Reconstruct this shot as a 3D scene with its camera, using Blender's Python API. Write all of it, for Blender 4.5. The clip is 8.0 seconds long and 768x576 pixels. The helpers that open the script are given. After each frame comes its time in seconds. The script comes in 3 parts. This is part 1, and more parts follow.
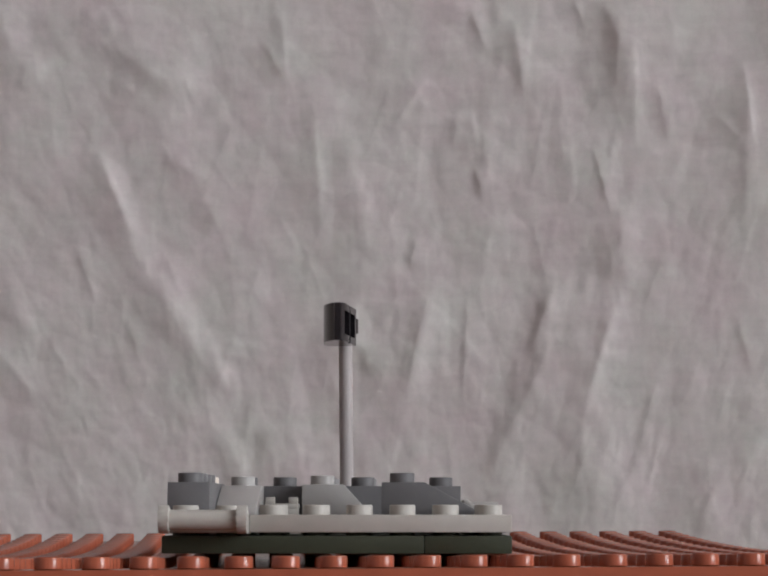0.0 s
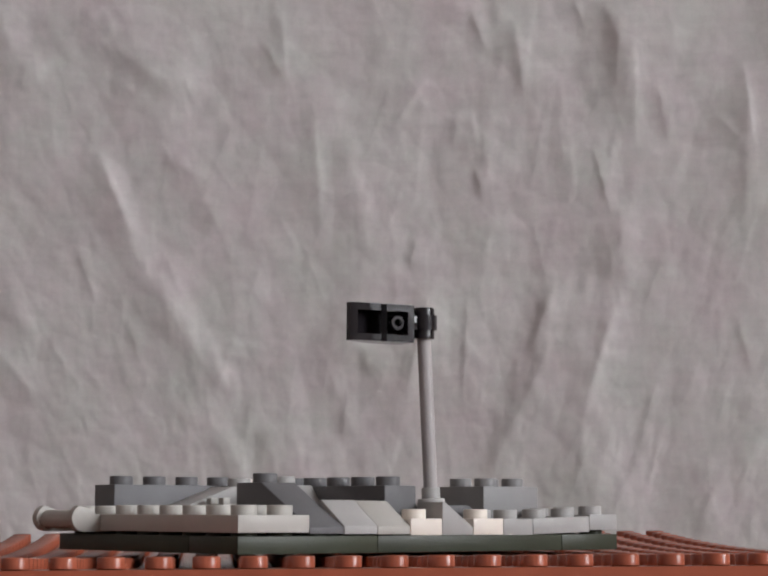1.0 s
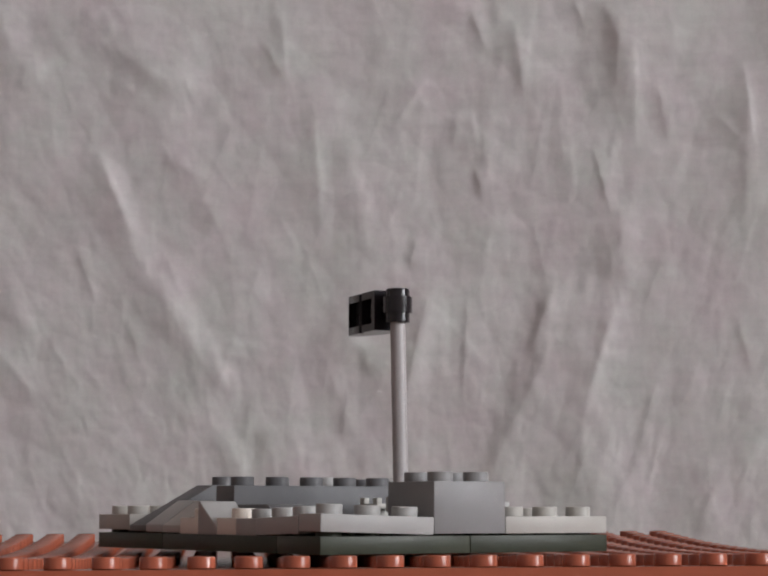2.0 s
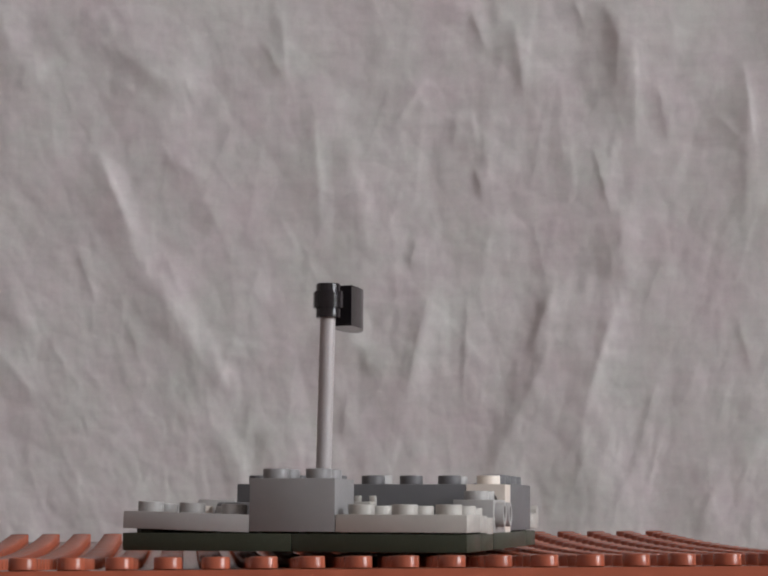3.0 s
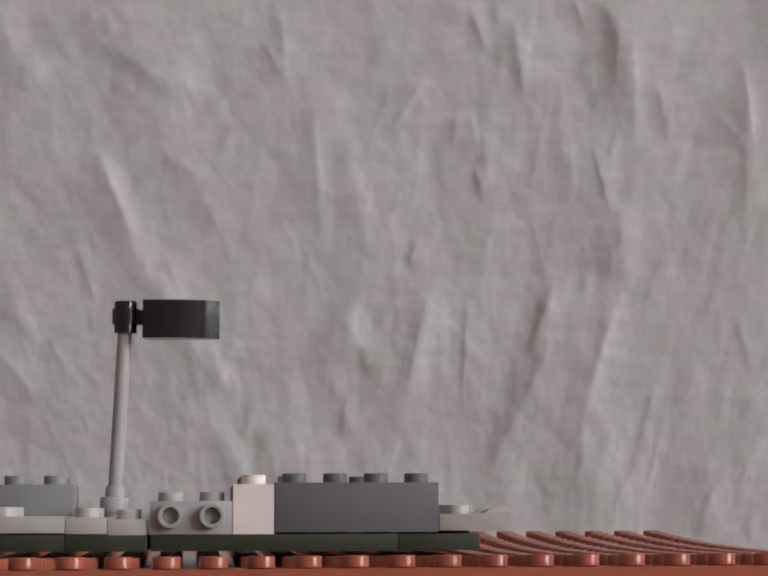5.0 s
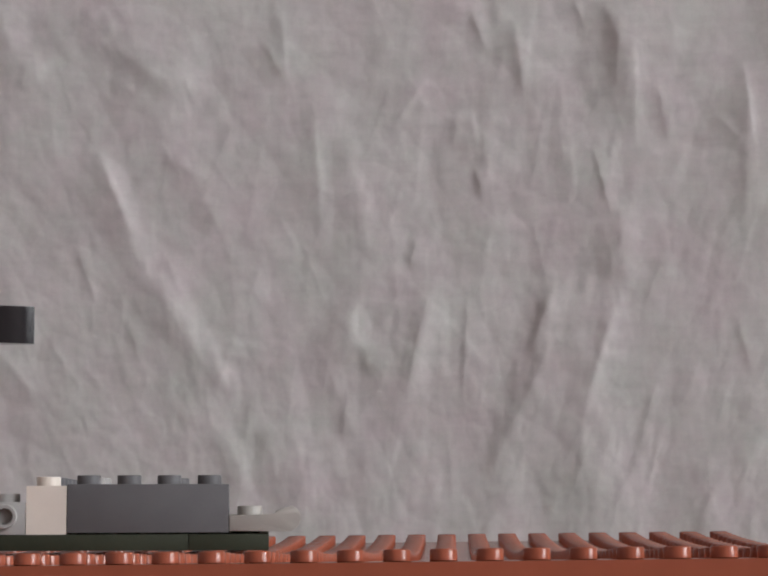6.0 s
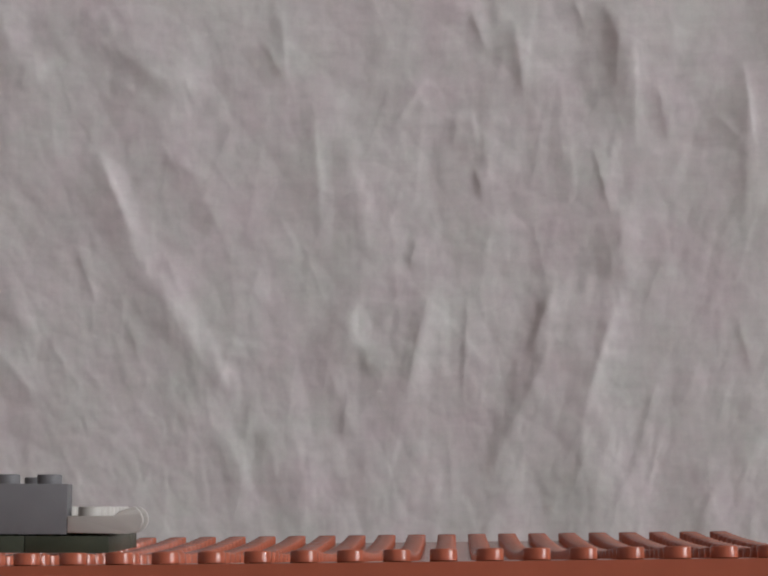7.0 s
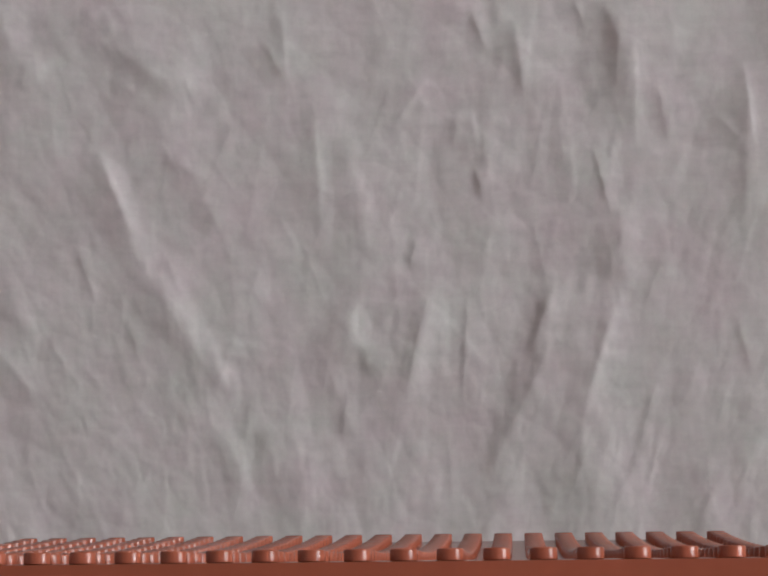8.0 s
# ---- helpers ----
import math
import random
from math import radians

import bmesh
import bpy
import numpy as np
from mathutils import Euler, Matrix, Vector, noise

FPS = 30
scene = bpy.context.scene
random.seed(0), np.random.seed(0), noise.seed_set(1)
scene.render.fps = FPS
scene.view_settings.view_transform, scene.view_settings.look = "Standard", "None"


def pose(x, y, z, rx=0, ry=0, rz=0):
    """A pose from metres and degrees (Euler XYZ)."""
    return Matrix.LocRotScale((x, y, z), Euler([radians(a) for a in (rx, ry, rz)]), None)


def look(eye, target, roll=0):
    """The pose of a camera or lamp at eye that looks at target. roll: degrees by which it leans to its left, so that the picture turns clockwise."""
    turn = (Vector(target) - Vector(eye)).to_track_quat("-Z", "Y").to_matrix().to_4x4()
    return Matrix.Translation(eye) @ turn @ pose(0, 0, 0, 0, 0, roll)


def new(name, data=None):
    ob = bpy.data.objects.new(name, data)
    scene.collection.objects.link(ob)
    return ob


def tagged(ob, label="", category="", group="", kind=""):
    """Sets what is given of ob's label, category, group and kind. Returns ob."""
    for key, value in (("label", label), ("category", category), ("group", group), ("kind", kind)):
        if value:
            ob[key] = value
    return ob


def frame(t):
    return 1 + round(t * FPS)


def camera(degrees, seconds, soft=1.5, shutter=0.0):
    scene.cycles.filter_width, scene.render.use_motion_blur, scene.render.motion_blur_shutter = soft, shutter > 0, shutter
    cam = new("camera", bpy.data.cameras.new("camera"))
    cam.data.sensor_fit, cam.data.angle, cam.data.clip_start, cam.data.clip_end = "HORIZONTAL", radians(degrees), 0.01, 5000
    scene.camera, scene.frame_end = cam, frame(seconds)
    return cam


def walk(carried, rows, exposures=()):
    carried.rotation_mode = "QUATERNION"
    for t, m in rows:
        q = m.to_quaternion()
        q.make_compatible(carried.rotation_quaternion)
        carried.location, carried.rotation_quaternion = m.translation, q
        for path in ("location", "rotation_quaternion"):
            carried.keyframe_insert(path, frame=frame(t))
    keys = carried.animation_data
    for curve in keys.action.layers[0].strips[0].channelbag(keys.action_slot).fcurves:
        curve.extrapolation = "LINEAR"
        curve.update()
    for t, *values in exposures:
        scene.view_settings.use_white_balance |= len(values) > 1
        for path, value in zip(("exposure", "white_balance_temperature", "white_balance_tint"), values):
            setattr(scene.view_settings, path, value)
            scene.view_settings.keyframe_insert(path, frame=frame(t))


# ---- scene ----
# Stop-motion table top: a brick-built base turns step by step on a studded baseplate, before a crumpled cloth.
MM = 0.001
cam = camera(22.4, 8.0, soft=2.1)
EYE_HEIGHT = 0.00914
EYE = pose(0, 0, EYE_HEIGHT, 90 + 6.6, 0, 0)
walk(cam, [(0.0, EYE), (8.0, EYE)])
scene.view_settings.exposure = 0.0

# ---------------------------------------------------------------- world and light
world = bpy.data.worlds.new("world")
scene.world = world
world.use_nodes = True
sky = world.node_tree.nodes.new("ShaderNodeTexSky")
sky.sky_type, sky.sun_disc = "NISHITA", False
sky.sun_elevation, sky.sun_rotation = radians(35), radians(120)
world.node_tree.links.new(sky.outputs[0], world.node_tree.nodes["Background"].inputs[0])
world.node_tree.nodes["Background"].inputs[1].default_value = 0.1


def window_lamp(name, m, wide, high, watts, colour):
    data = bpy.data.lights.new(name, "AREA")
    data.shape, data.size, data.size_y, data.energy, data.color = "RECTANGLE", wide, high, watts, colour
    ob = new(name, data)
    ob.matrix_world = m
    return ob


window_lamp("window_light", look((2.45, -0.9, 0.98), (0.0, 0.42, 0.0)), 1.5, 1.2, 66.0, (0.925, 0.945, 1.0))


# ---------------------------------------------------------------- materials
def nodes_of(name):
    m = bpy.data.materials.new(name)
    m.use_nodes = True
    nt = m.node_tree
    return m, nt, nt.nodes["Principled BSDF"]


def add(nt, kind, **sockets):
    n = nt.nodes.new(kind)
    for key, value in sockets.items():
        n.inputs[key.replace("_", " ")].default_value = value
    return n


def plastic(name, colour, rough=0.3, mottle=0.08, scratches=0.06, dust=0.0, shine=0.34):
    """Moulded toy plastic: even colour with slight mottling, fine scuffs in the gloss, a little dust."""
    m, nt, b = nodes_of(name)
    co = nt.nodes.new("ShaderNodeTexCoord")
    big = add(nt, "ShaderNodeTexNoise", Scale=160.0, Detail=3.0)
    fine = add(nt, "ShaderNodeTexNoise", Scale=2600.0, Detail=4.0, Roughness=0.7)
    for n in (big, fine):
        nt.links.new(co.outputs["Object"], n.inputs["Vector"])
    info = nt.nodes.new("ShaderNodeObjectInfo")
    lo, hi = [c * (1 - mottle) for c in colour], [min(1, c * (1 + mottle)) for c in colour]
    mix = nt.nodes.new("ShaderNodeMix")
    mix.data_type = "RGBA"
    mix.inputs[6].default_value, mix.inputs[7].default_value = (*lo, 1), (*hi, 1)
    nt.links.new(big.outputs[0], mix.inputs[0])
    hsv = nt.nodes.new("ShaderNodeHueSaturation")
    var = add(nt, "ShaderNodeMapRange", To_Min=0.93, To_Max=1.07)
    nt.links.new(info.outputs["Random"], var.inputs[0])
    nt.links.new(var.outputs[0], hsv.inputs["Value"])
    nt.links.new(mix.outputs[2], hsv.inputs["Color"])
    last = hsv.outputs[0]
    if dust:
        speck = add(nt, "ShaderNodeTexNoise", Scale=5200.0, Detail=1.0)
        nt.links.new(co.outputs["Object"], speck.inputs["Vector"])
        cut = add(nt, "ShaderNodeMapRange", From_Min=0.66, From_Max=0.74, To_Max=dust)
        nt.links.new(speck.outputs[0], cut.inputs[0])
        dm = nt.nodes.new("ShaderNodeMix")
        dm.data_type = "RGBA"
        dm.inputs[7].default_value = (0.5, 0.47, 0.44, 1)
        nt.links.new(cut.outputs[0], dm.inputs[0])
        nt.links.new(last, dm.inputs[6])
        last = dm.outputs[2]
    nt.links.new(last, b.inputs["Base Color"])
    gloss = add(nt, "ShaderNodeMapRange", From_Min=0.3, From_Max=0.7, To_Min=rough - scratches, To_Max=rough + scratches)
    nt.links.new(fine.outputs[0], gloss.inputs[0])
    nt.links.new(gloss.outputs[0], b.inputs["Roughness"])
    bump = add(nt, "ShaderNodeBump", Strength=0.06, Distance=0.0002)
    nt.links.new(big.outputs[0], bump.inputs["Height"])
    nt.links.new(bump.outputs[0], b.inputs["Normal"])
    b.inputs["IOR"].default_value = 1.5
    b.inputs["Specular IOR Level"].default_value = shine
    return m


RED = plastic("red_brown_plastic", (0.335, 0.092, 0.050), 0.2, 0.08, 0.04, 0.0, 0.36)
GREEN = plastic("dark_green_plastic", (0.044, 0.050, 0.033), 0.42, 0.15, 0.08, 0.05, 0.25)
LIGHT = plastic("light_grey_plastic", (0.445, 0.432, 0.395), 0.4, 0.1, 0.08, 0.04, 0.2)
PALE = plastic("pale_grey_plastic", (0.385, 0.38, 0.365), 0.4, 0.1, 0.08, 0.04, 0.2)
MID = plastic("medium_grey_plastic", (0.235, 0.232, 0.23), 0.4, 0.1, 0.08, 0.04, 0.22)
DARK = plastic("dark_blue_grey_plastic", (0.142, 0.142, 0.145), 0.45, 0.1, 0.08, 0.03, 0.17)
CREAM = plastic("cream_plastic", (0.78, 0.715, 0.63), 0.42)
BLACK = plastic("black_plastic", (0.014, 0.012, 0.014), 0.12, 0.2, 0.03, 0.0, 0.4)
ROD = plastic("grey_rod_plastic", (0.42, 0.396, 0.388), 0.34)


def cloth_material():
    m, nt, b = nodes_of("linen_cloth")
    co = nt.nodes.new("ShaderNodeTexCoord")
    # pinkish and greenish patches: warm bounce and cool window light put into the colour
    light_tint = add(nt, "ShaderNodeTexNoise", Scale=38.0, Detail=6.0, Roughness=0.65)
    nt.links.new(co.outputs["Object"], light_tint.inputs["Vector"])
    ramp = nt.nodes.new("ShaderNodeMix")
    ramp.data_type = "RGBA"
    ramp.inputs[6].default_value, ramp.inputs[7].default_value = (0.503, 0.455, 0.457, 1), (0.486, 0.491, 0.463, 1)
    spread = add(nt, "ShaderNodeMapRange", From_Min=0.33, From_Max=0.67)
    nt.links.new(light_tint.outputs[0], spread.inputs[0])
    nt.links.new(spread.outputs[0], ramp.inputs[0])
    # slubby threads: long and uneven across, shorter upright, a loose mottling, and slack threads that sag askew
    weave = None
    for squash, skew, weight in (((60.0, 1.0, 380.0), 1.5, 0.55), ((430.0, 1.0, 75.0), -2.0, 0.6), ((170.0, 1.0, 150.0), 0.0, 1.4), ((18.0, 1.0, 300.0), 7.0, 0.3)):
        mp = nt.nodes.new("ShaderNodeMapping")
        mp.inputs["Scale"].default_value = squash
        mp.inputs["Rotation"].default_value = (0.0, radians(skew), 0.0)
        nt.links.new(co.outputs["Object"], mp.inputs["Vector"])
        n = add(nt, "ShaderNodeTexNoise", Scale=1.0, Detail=4.0, Roughness=0.65, Distortion=0.3)
        nt.links.new(mp.outputs[0], n.inputs["Vector"])
        scaled = nt.nodes.new("ShaderNodeMath")
        scaled.operation = "MULTIPLY_ADD"
        scaled.inputs[1].default_value = weight
        scaled.inputs[2].default_value = 0.0
        nt.links.new(n.outputs[0], scaled.inputs[0])
        if weave:
            nt.links.new(weave.outputs[0], scaled.inputs[2])
        weave = scaled
    tone = add(nt, "ShaderNodeMapRange", From_Min=1.1, From_Max=1.76, To_Min=0.92, To_Max=1.08)
    nt.links.new(weave.outputs[0], tone.inputs[0])
    hsv = nt.nodes.new("ShaderNodeHueSaturation")
    nt.links.new(ramp.outputs[2], hsv.inputs["Color"])
    nt.links.new(tone.outputs[0], hsv.inputs["Value"])
    nt.links.new(hsv.outputs[0], b.inputs["Base Color"])
    bump = add(nt, "ShaderNodeBump", Strength=0.08, Distance=0.0003)
    nt.links.new(weave.outputs[0], bump.inputs["Height"])
    nt.links.new(bump.outputs[0], b.inputs["Normal"])
    b.inputs["Roughness"].default_value = 0.9
    b.inputs["Sheen Weight"].default_value = 0.15
    return m


def plain(name, colour, rough, scale):
    m, nt, b = nodes_of(name)
    co = nt.nodes.new("ShaderNodeTexCoord")
    n = add(nt, "ShaderNodeTexNoise", Scale=scale, Detail=5.0)
    nt.links.new(co.outputs["Object"], n.inputs["Vector"])
    mix = nt.nodes.new("ShaderNodeMix")
    mix.data_type = "RGBA"
    mix.inputs[6].default_value, mix.inputs[7].default_value = (*[c * 0.85 for c in colour], 1), (*[c * 1.1 for c in colour], 1)
    nt.links.new(n.outputs[0], mix.inputs[0])
    nt.links.new(mix.outputs[2], b.inputs["Base Color"])
    bump = add(nt, "ShaderNodeBump", Strength=0.1, Distance=0.002)
    nt.links.new(n.outputs[0], bump.inputs["Height"])
    nt.links.new(bump.outputs[0], b.inputs["Normal"])
    b.inputs["Roughness"].default_value = rough
    return m


CLOTH = cloth_material()
WALL = plain("room_wall_paint", (0.545, 0.494, 0.475), 0.9, 30.0)
FLOOR = plain("floor_wood", (0.25, 0.16, 0.10), 0.5, 8.0)
TABLE = plain("table_wood", (0.22, 0.13, 0.08), 0.45, 20.0)
GLASS, _nt, _b = nodes_of("window_glass")
_b.inputs["Transmission Weight"].default_value, _b.inputs["Roughness"].default_value = 1.0, 0.02


# ---------------------------------------------------------------- mesh helpers
def finish(bm, name, material):
    bmesh.ops.recalc_face_normals(bm, faces=bm.faces)
    me = bpy.data.meshes.new(name)
    bm.to_mesh(me)
    bm.free()
    me.materials.append(material)
    me.shade_smooth()
    me.set_sharp_from_angle(angle=radians(38))
    return me


def part(name, bm, material, parent, label=""):
    ob = new(name, finish(bm, name, material))
    ob.parent = parent
    return tagged(ob, label)


def box(bm, x0, y0, z0, x1, y1, z1, edge=0.12):
    """A box in millimetres with small rounded edges."""
    made = bmesh.ops.create_cube(bm, size=1.0)["verts"]
    for v in made:
        v.co = Vector((x0 + (v.co.x + 0.5) * (x1 - x0), y0 + (v.co.y + 0.5) * (y1 - y0), z0 + (v.co.z + 0.5) * (z1 - z0))) * MM
    if edge:
        edges = list({e for v in made for e in v.link_edges})
        bmesh.ops.bevel(bm, geom=edges, offset=edge * MM, segments=2, affect="EDGES", profile=0.5)


def prism(bm, outline, y0, y1, edge=0.12):
    """An outline of (x, z) millimetres drawn out from y0 to y1."""
    a = [bm.verts.new(Vector((x, y0, z)) * MM) for x, z in outline]
    b = [bm.verts.new(Vector((x, y1, z)) * MM) for x, z in outline]
    faces = [bm.faces.new(a), bm.faces.new(b[::-1])]
    for i in range(len(a)):
        j = (i + 1) % len(a)
        faces.append(bm.faces.new((a[j], a[i], b[i], b[j])))
    if edge:
        edges = list({e for f in faces for e in f.edges})
        bmesh.ops.bevel(bm, geom=edges, offset=edge * MM, segments=2, affect="EDGES", profile=0.5)


def turned(bm, profile, m=Matrix(), steps=24, closed=False):
    """A profile of (radius, height) millimetres turned round the z axis of the pose m."""
    rings = []
    for r, z in profile:
        if r < 1e-6:
            rings.append([bm.verts.new(m @ (Vector((0, 0, z)) * MM))])
        else:
            rings.append([bm.verts.new(m @ (Vector((r * math.cos(2 * math.pi * k / steps), r * math.sin(2 * math.pi * k / steps), z)) * MM)) for k in range(steps)])
    pairs = list(zip(rings, rings[1:])) + ([(rings[-1], rings[0])] if closed else [])
    for p, q in pairs:
        for k in range(steps):
            n = (k + 1) % steps
            if len(p) == 1 and len(q) > 1:
                bm.faces.new((p[0], q[k], q[n]))
            elif len(q) == 1 and len(p) > 1:
                bm.faces.new((p[k], p[n], q[0]))
            elif len(p) > 1:
                bm.faces.new((p[k], p[n], q[n], q[k]))


STUD = ((2.4, 0.0), (2.4, 1.6), (2.33, 1.75), (2.2, 1.82), (0.0, 1.82))
HOLLOW = ((2.4, 0.0), (2.4, 1.55), (2.3, 1.7), (1.72, 1.7), (1.6, 1.6), (1.6, -0.6), (0.0, -0.6))


def mm_pose(x, y, z, rx=0, ry=0, rz=0):
    return pose(x * MM, y * MM, z * MM, rx, ry, rz)


def stud(bm, x, y, z, hollow=False):
    turned(bm, HOLLOW if hollow else STUD, mm_pose(x, y, z))


# ---------------------------------------------------------------- the room round the table
def shell(name, *boxes, material=WALL, label="", category=""):
    bm = bmesh.new()
    for b in boxes:
        box(bm, *[v * 1000 for v in b], edge=0)
    return tagged(new(name, finish(bm, name, material)), label, category, kind="structure")


shell("floor", (-1.6, -1.9, -0.80, 2.5, 1.5, -0.75), material=FLOOR, label="brown wooden floor of the room", category="floor")
shell("ceiling", (-1.6, -1.9, 1.65, 2.5, 1.5, 1.70), label="off-white painted ceiling of the room", category="ceiling")
shell("wall_west", (-1.7, -1.9, -0.75, -1.6, 1.5, 1.65), label="off-white painted room wall", category="wall")
shell("wall_north", (-1.6, 1.5, -0.75, 2.5, 1.6, 1.65), label="off-white painted room wall", category="wall")
shell("wall_south", (-1.6, -2.0, -0.75, 2.5, -1.9, 1.65), label="off-white painted room wall", category="wall")
shell("wall_east", (2.5, -1.9, -0.75, 2.6, -1.7, 1.65), (2.5, -0.1, -0.75, 2.6, 1.5, 1.65), (2.5, -1.7, -0.75, 2.6, -0.1, 0.3),
      (2.5, -1.7, 1.6, 2.6, -0.1, 1.65), label="off-white painted wall with a window opening", category="wall")


def window():
    w = tagged(new("window_1"), "white framed daylight window in the wall", "window", kind="structure")
    bm = bmesh.new()
    for b in ((2505, -1700, 300, 2565, -1650, 1600), (2505, -150, 300, 2565, -100, 1600), (2505, -1650, 300, 2565, -150, 350), (2505, -1650, 1550, 2565, -150, 1600)):
        box(bm, *b, edge=2)
    part("window_frame", bm, WALL, w)
    bm = bmesh.new()
    box(bm, 2530, -1650, 350, 2536, -150, 1550, edge=0)
    part("pane", bm, GLASS, w).visible_shadow = False


window()


def table():
    t = tagged(new("table"), "brown wooden table under the baseplate", "table")
    bm = bmesh.new()
    box(bm, -550, 150, -34, 550, 1000, -4.6, edge=2)
    part("tabletop", bm, TABLE, t)
    for x in (-500, 500):
        for y in (200, 950):
            bm = bmesh.new()
            box(bm, x - 25, y - 25, -750, x + 25, y + 25, -34, edge=2)
            part("leg", bm, TABLE, t)


table()

# ---------------------------------------------------------------- crumpled cloth backdrop
CLOTH_Y = 0.72
FOLDS = []


def fold(x0, z0, x1, z1, width, rise):
    """A crease from an upper to a lower point of the cloth, in millimetres: the cloth steps back (or, negative, forward) to its right."""
    FOLDS.append((x0, z0, x1, z1, width, rise))


fold(-108.5, 146.0, -92.9, 108.7, 2.9, 2.863)
fold(-99.0, 114.3, -82.1, 86.6, 5.1, 1.879)
fold(-83.1, 90.2, -62.6, 55.4, 4.4, 1.610)
fold(-124.8, 73.7, -113.6, 56.4, 2.2, 1.073)
fold(-143.3, 84.7, -124.8, 73.7, 3.6, 1.044)
fold(94.0, 187.5, 94.3, 146.0, 1.8, 0.969)
fold(86.6, 123.6, 89.9, 92.1, 3.3, 1.208)
fold(88.0, 92.1, 76.6, 57.3, 2.5, 1.252)
fold(32.6, 159.1, 34.7, 146.0, 1.5, 0.835)
fold(9.5, 172.3, 16.3, 159.1, 1.8, 0.447)
fold(134.7, 178.0, 138.0, 144.1, 1.3, 0.783)
fold(-38.9, 200.8, -36.8, 164.8, 1.5, 0.537)
fold(-26.7, 164.8, -23.7, 112.4, 1.1, 0.313)
fold(19.4, 97.6, 6.5, 42.7, 4.4, 1.789)
fold(116.9, 20.1, 123.8, 3.1, 1.5, 0.298)
fold(-102.7, 170.4, -89.6, 162.9, 2.9, 0.835)
fold(-145.9, 198.9, -139.9, 179.9, 2.2, 0.716)
fold(-60.6, 39.1, -51.4, 17.4, 3.6, 0.895)
fold(-48.5, 114.3, -33.7, 97.6, 5.8, 1.431)
fold(-113.0, 24.6, -111.8, 8.5, 1.1, 0.403)
fold(-15.4, 82.9, -8.9, 68.2, 2.9, 0.835)
fold(107.2, 198.9, 109.1, 178.0, 3.6, 0.895)
fold(-108.5, 187.5, -72.9, 164.8, 4.7, -2.132)
fold(-114.3, 198.9, -102.9, 187.5, 4.4, -1.610)
fold(-68.9, 129.1, -59.5, 112.4, 3.3, -1.073)
fold(-80.1, 142.2, -68.9, 132.9, 3.3, -0.671)
fold(-45.3, 185.6, -37.8, 172.3, 1.8, -0.820)
fold(78.6, 145.0, 84.7, 119.8, 1.1, -0.671)
fold(49.5, 193.2, 53.3, 162.9, 2.2, -1.163)
fold(32.8, 198.9, 39.2, 181.8, 1.5, -0.775)
fold(71.9, 202.7, 76.4, 191.3, 1.5, -0.775)
fold(103.0, 170.4, 107.2, 146.0, 1.8, -0.820)
fold(12.1, 110.6, 9.9, 99.5, 1.3, -0.731)
fold(34.3, 138.5, 37.0, 127.3, 1.3, -0.626)
fold(63.3, 92.1, 54.9, 68.2, 2.5, -1.357)
fold(62.2, 71.9, 40.9, 26.4, 2.5, -1.252)
fold(15.7, 86.6, 8.4, 53.6, 1.5, -0.835)
fold(31.3, 92.1, 29.3, 50.0, 1.1, -0.492)
fold(100.3, 55.4, 94.5, 35.5, 1.1, -0.537)
fold(101.8, 35.5, 97.9, 21.0, 1.1, -0.403)
fold(75.5, 35.5, 69.8, 17.4, 1.5, -0.716)
fold(-114.5, 106.9, -106.8, 86.6, 1.3, -0.626)
fold(-95.7, 81.0, -90.0, 64.6, 1.5, -0.596)
fold(-81.4, 105.0, -75.7, 90.2, 1.8, -0.820)
fold(-55.5, 73.7, -57.2, 64.6, 2.2, -0.895)
fold(-8.9, 73.7, -4.4, 60.9, 2.5, -1.252)
fold(-13.5, 53.6, -15.2, 35.5, 1.3, -0.626)
fold(130.8, 81.0, 135.9, 60.9, 1.6, -0.738)
fold(-74.9, 172.3, -72.0, 162.9, 1.1, -0.447)
fold(83.1, 202.7, 91.1, 179.9, 2.9, -1.073)
fold(27.9, 159.1, 26.0, 146.0, 1.5, -0.596)
fold(-49.8, 50.0, -50.6, 35.5, 1.5, -0.537)
fold(-134.3, 178.0, -135.9, 166.6, 1.8, -0.671)
fold(89.5, 195.1, 87.2, 162.9, 2.9, -1.312)
fold(137.3, 170.4, 134.3, 116.1, 3.6, -1.491)
fold(123.2, 158.2, 134.4, 146.0, 1.5, 0.477)
fold(95.2, 146.0, 87.6, 97.6, 6.2, 2.028)
fold(84.2, 82.9, 76.6, 53.6, 1.8, -0.745)
fold(-131.2, 30.1, -123.4, 3.1, 2.5, -0.939)
fold(-73.4, 50.0, -69.6, 31.9, 3.6, -1.044)
fold(-26.1, 30.1, -33.2, 6.7, 2.5, -0.731)
fold(-83.2, 97.6, -80.1, 71.9, 4.0, 1.148)
fold(-64.6, 71.9, -59.8, 53.6, 2.5, 0.835)
fold(63.3, 92.1, 46.5, 42.7, 3.6, -1.044)
fold(-83.8, 144.1, -63.3, 131.0, 4.0, -1.148)
fold(17.4, 174.2, 3.0, 153.1, 1.5, 0.6)
fold(124.6, 25.5, 115.7, 2.2, 2.2, 0.8)
fold(139.1, 40.9, 128.5, 14.7, 2.2, 0.7)
fold(-132.6, 181.8, -129.6, 166.7, 2, 0.6)
fold(-17.2, 82.9, -9.8, 67.3, 2.5, 0.7)
fold(49.9, 197.0, 41.9, 166.7, 3, -0.9)
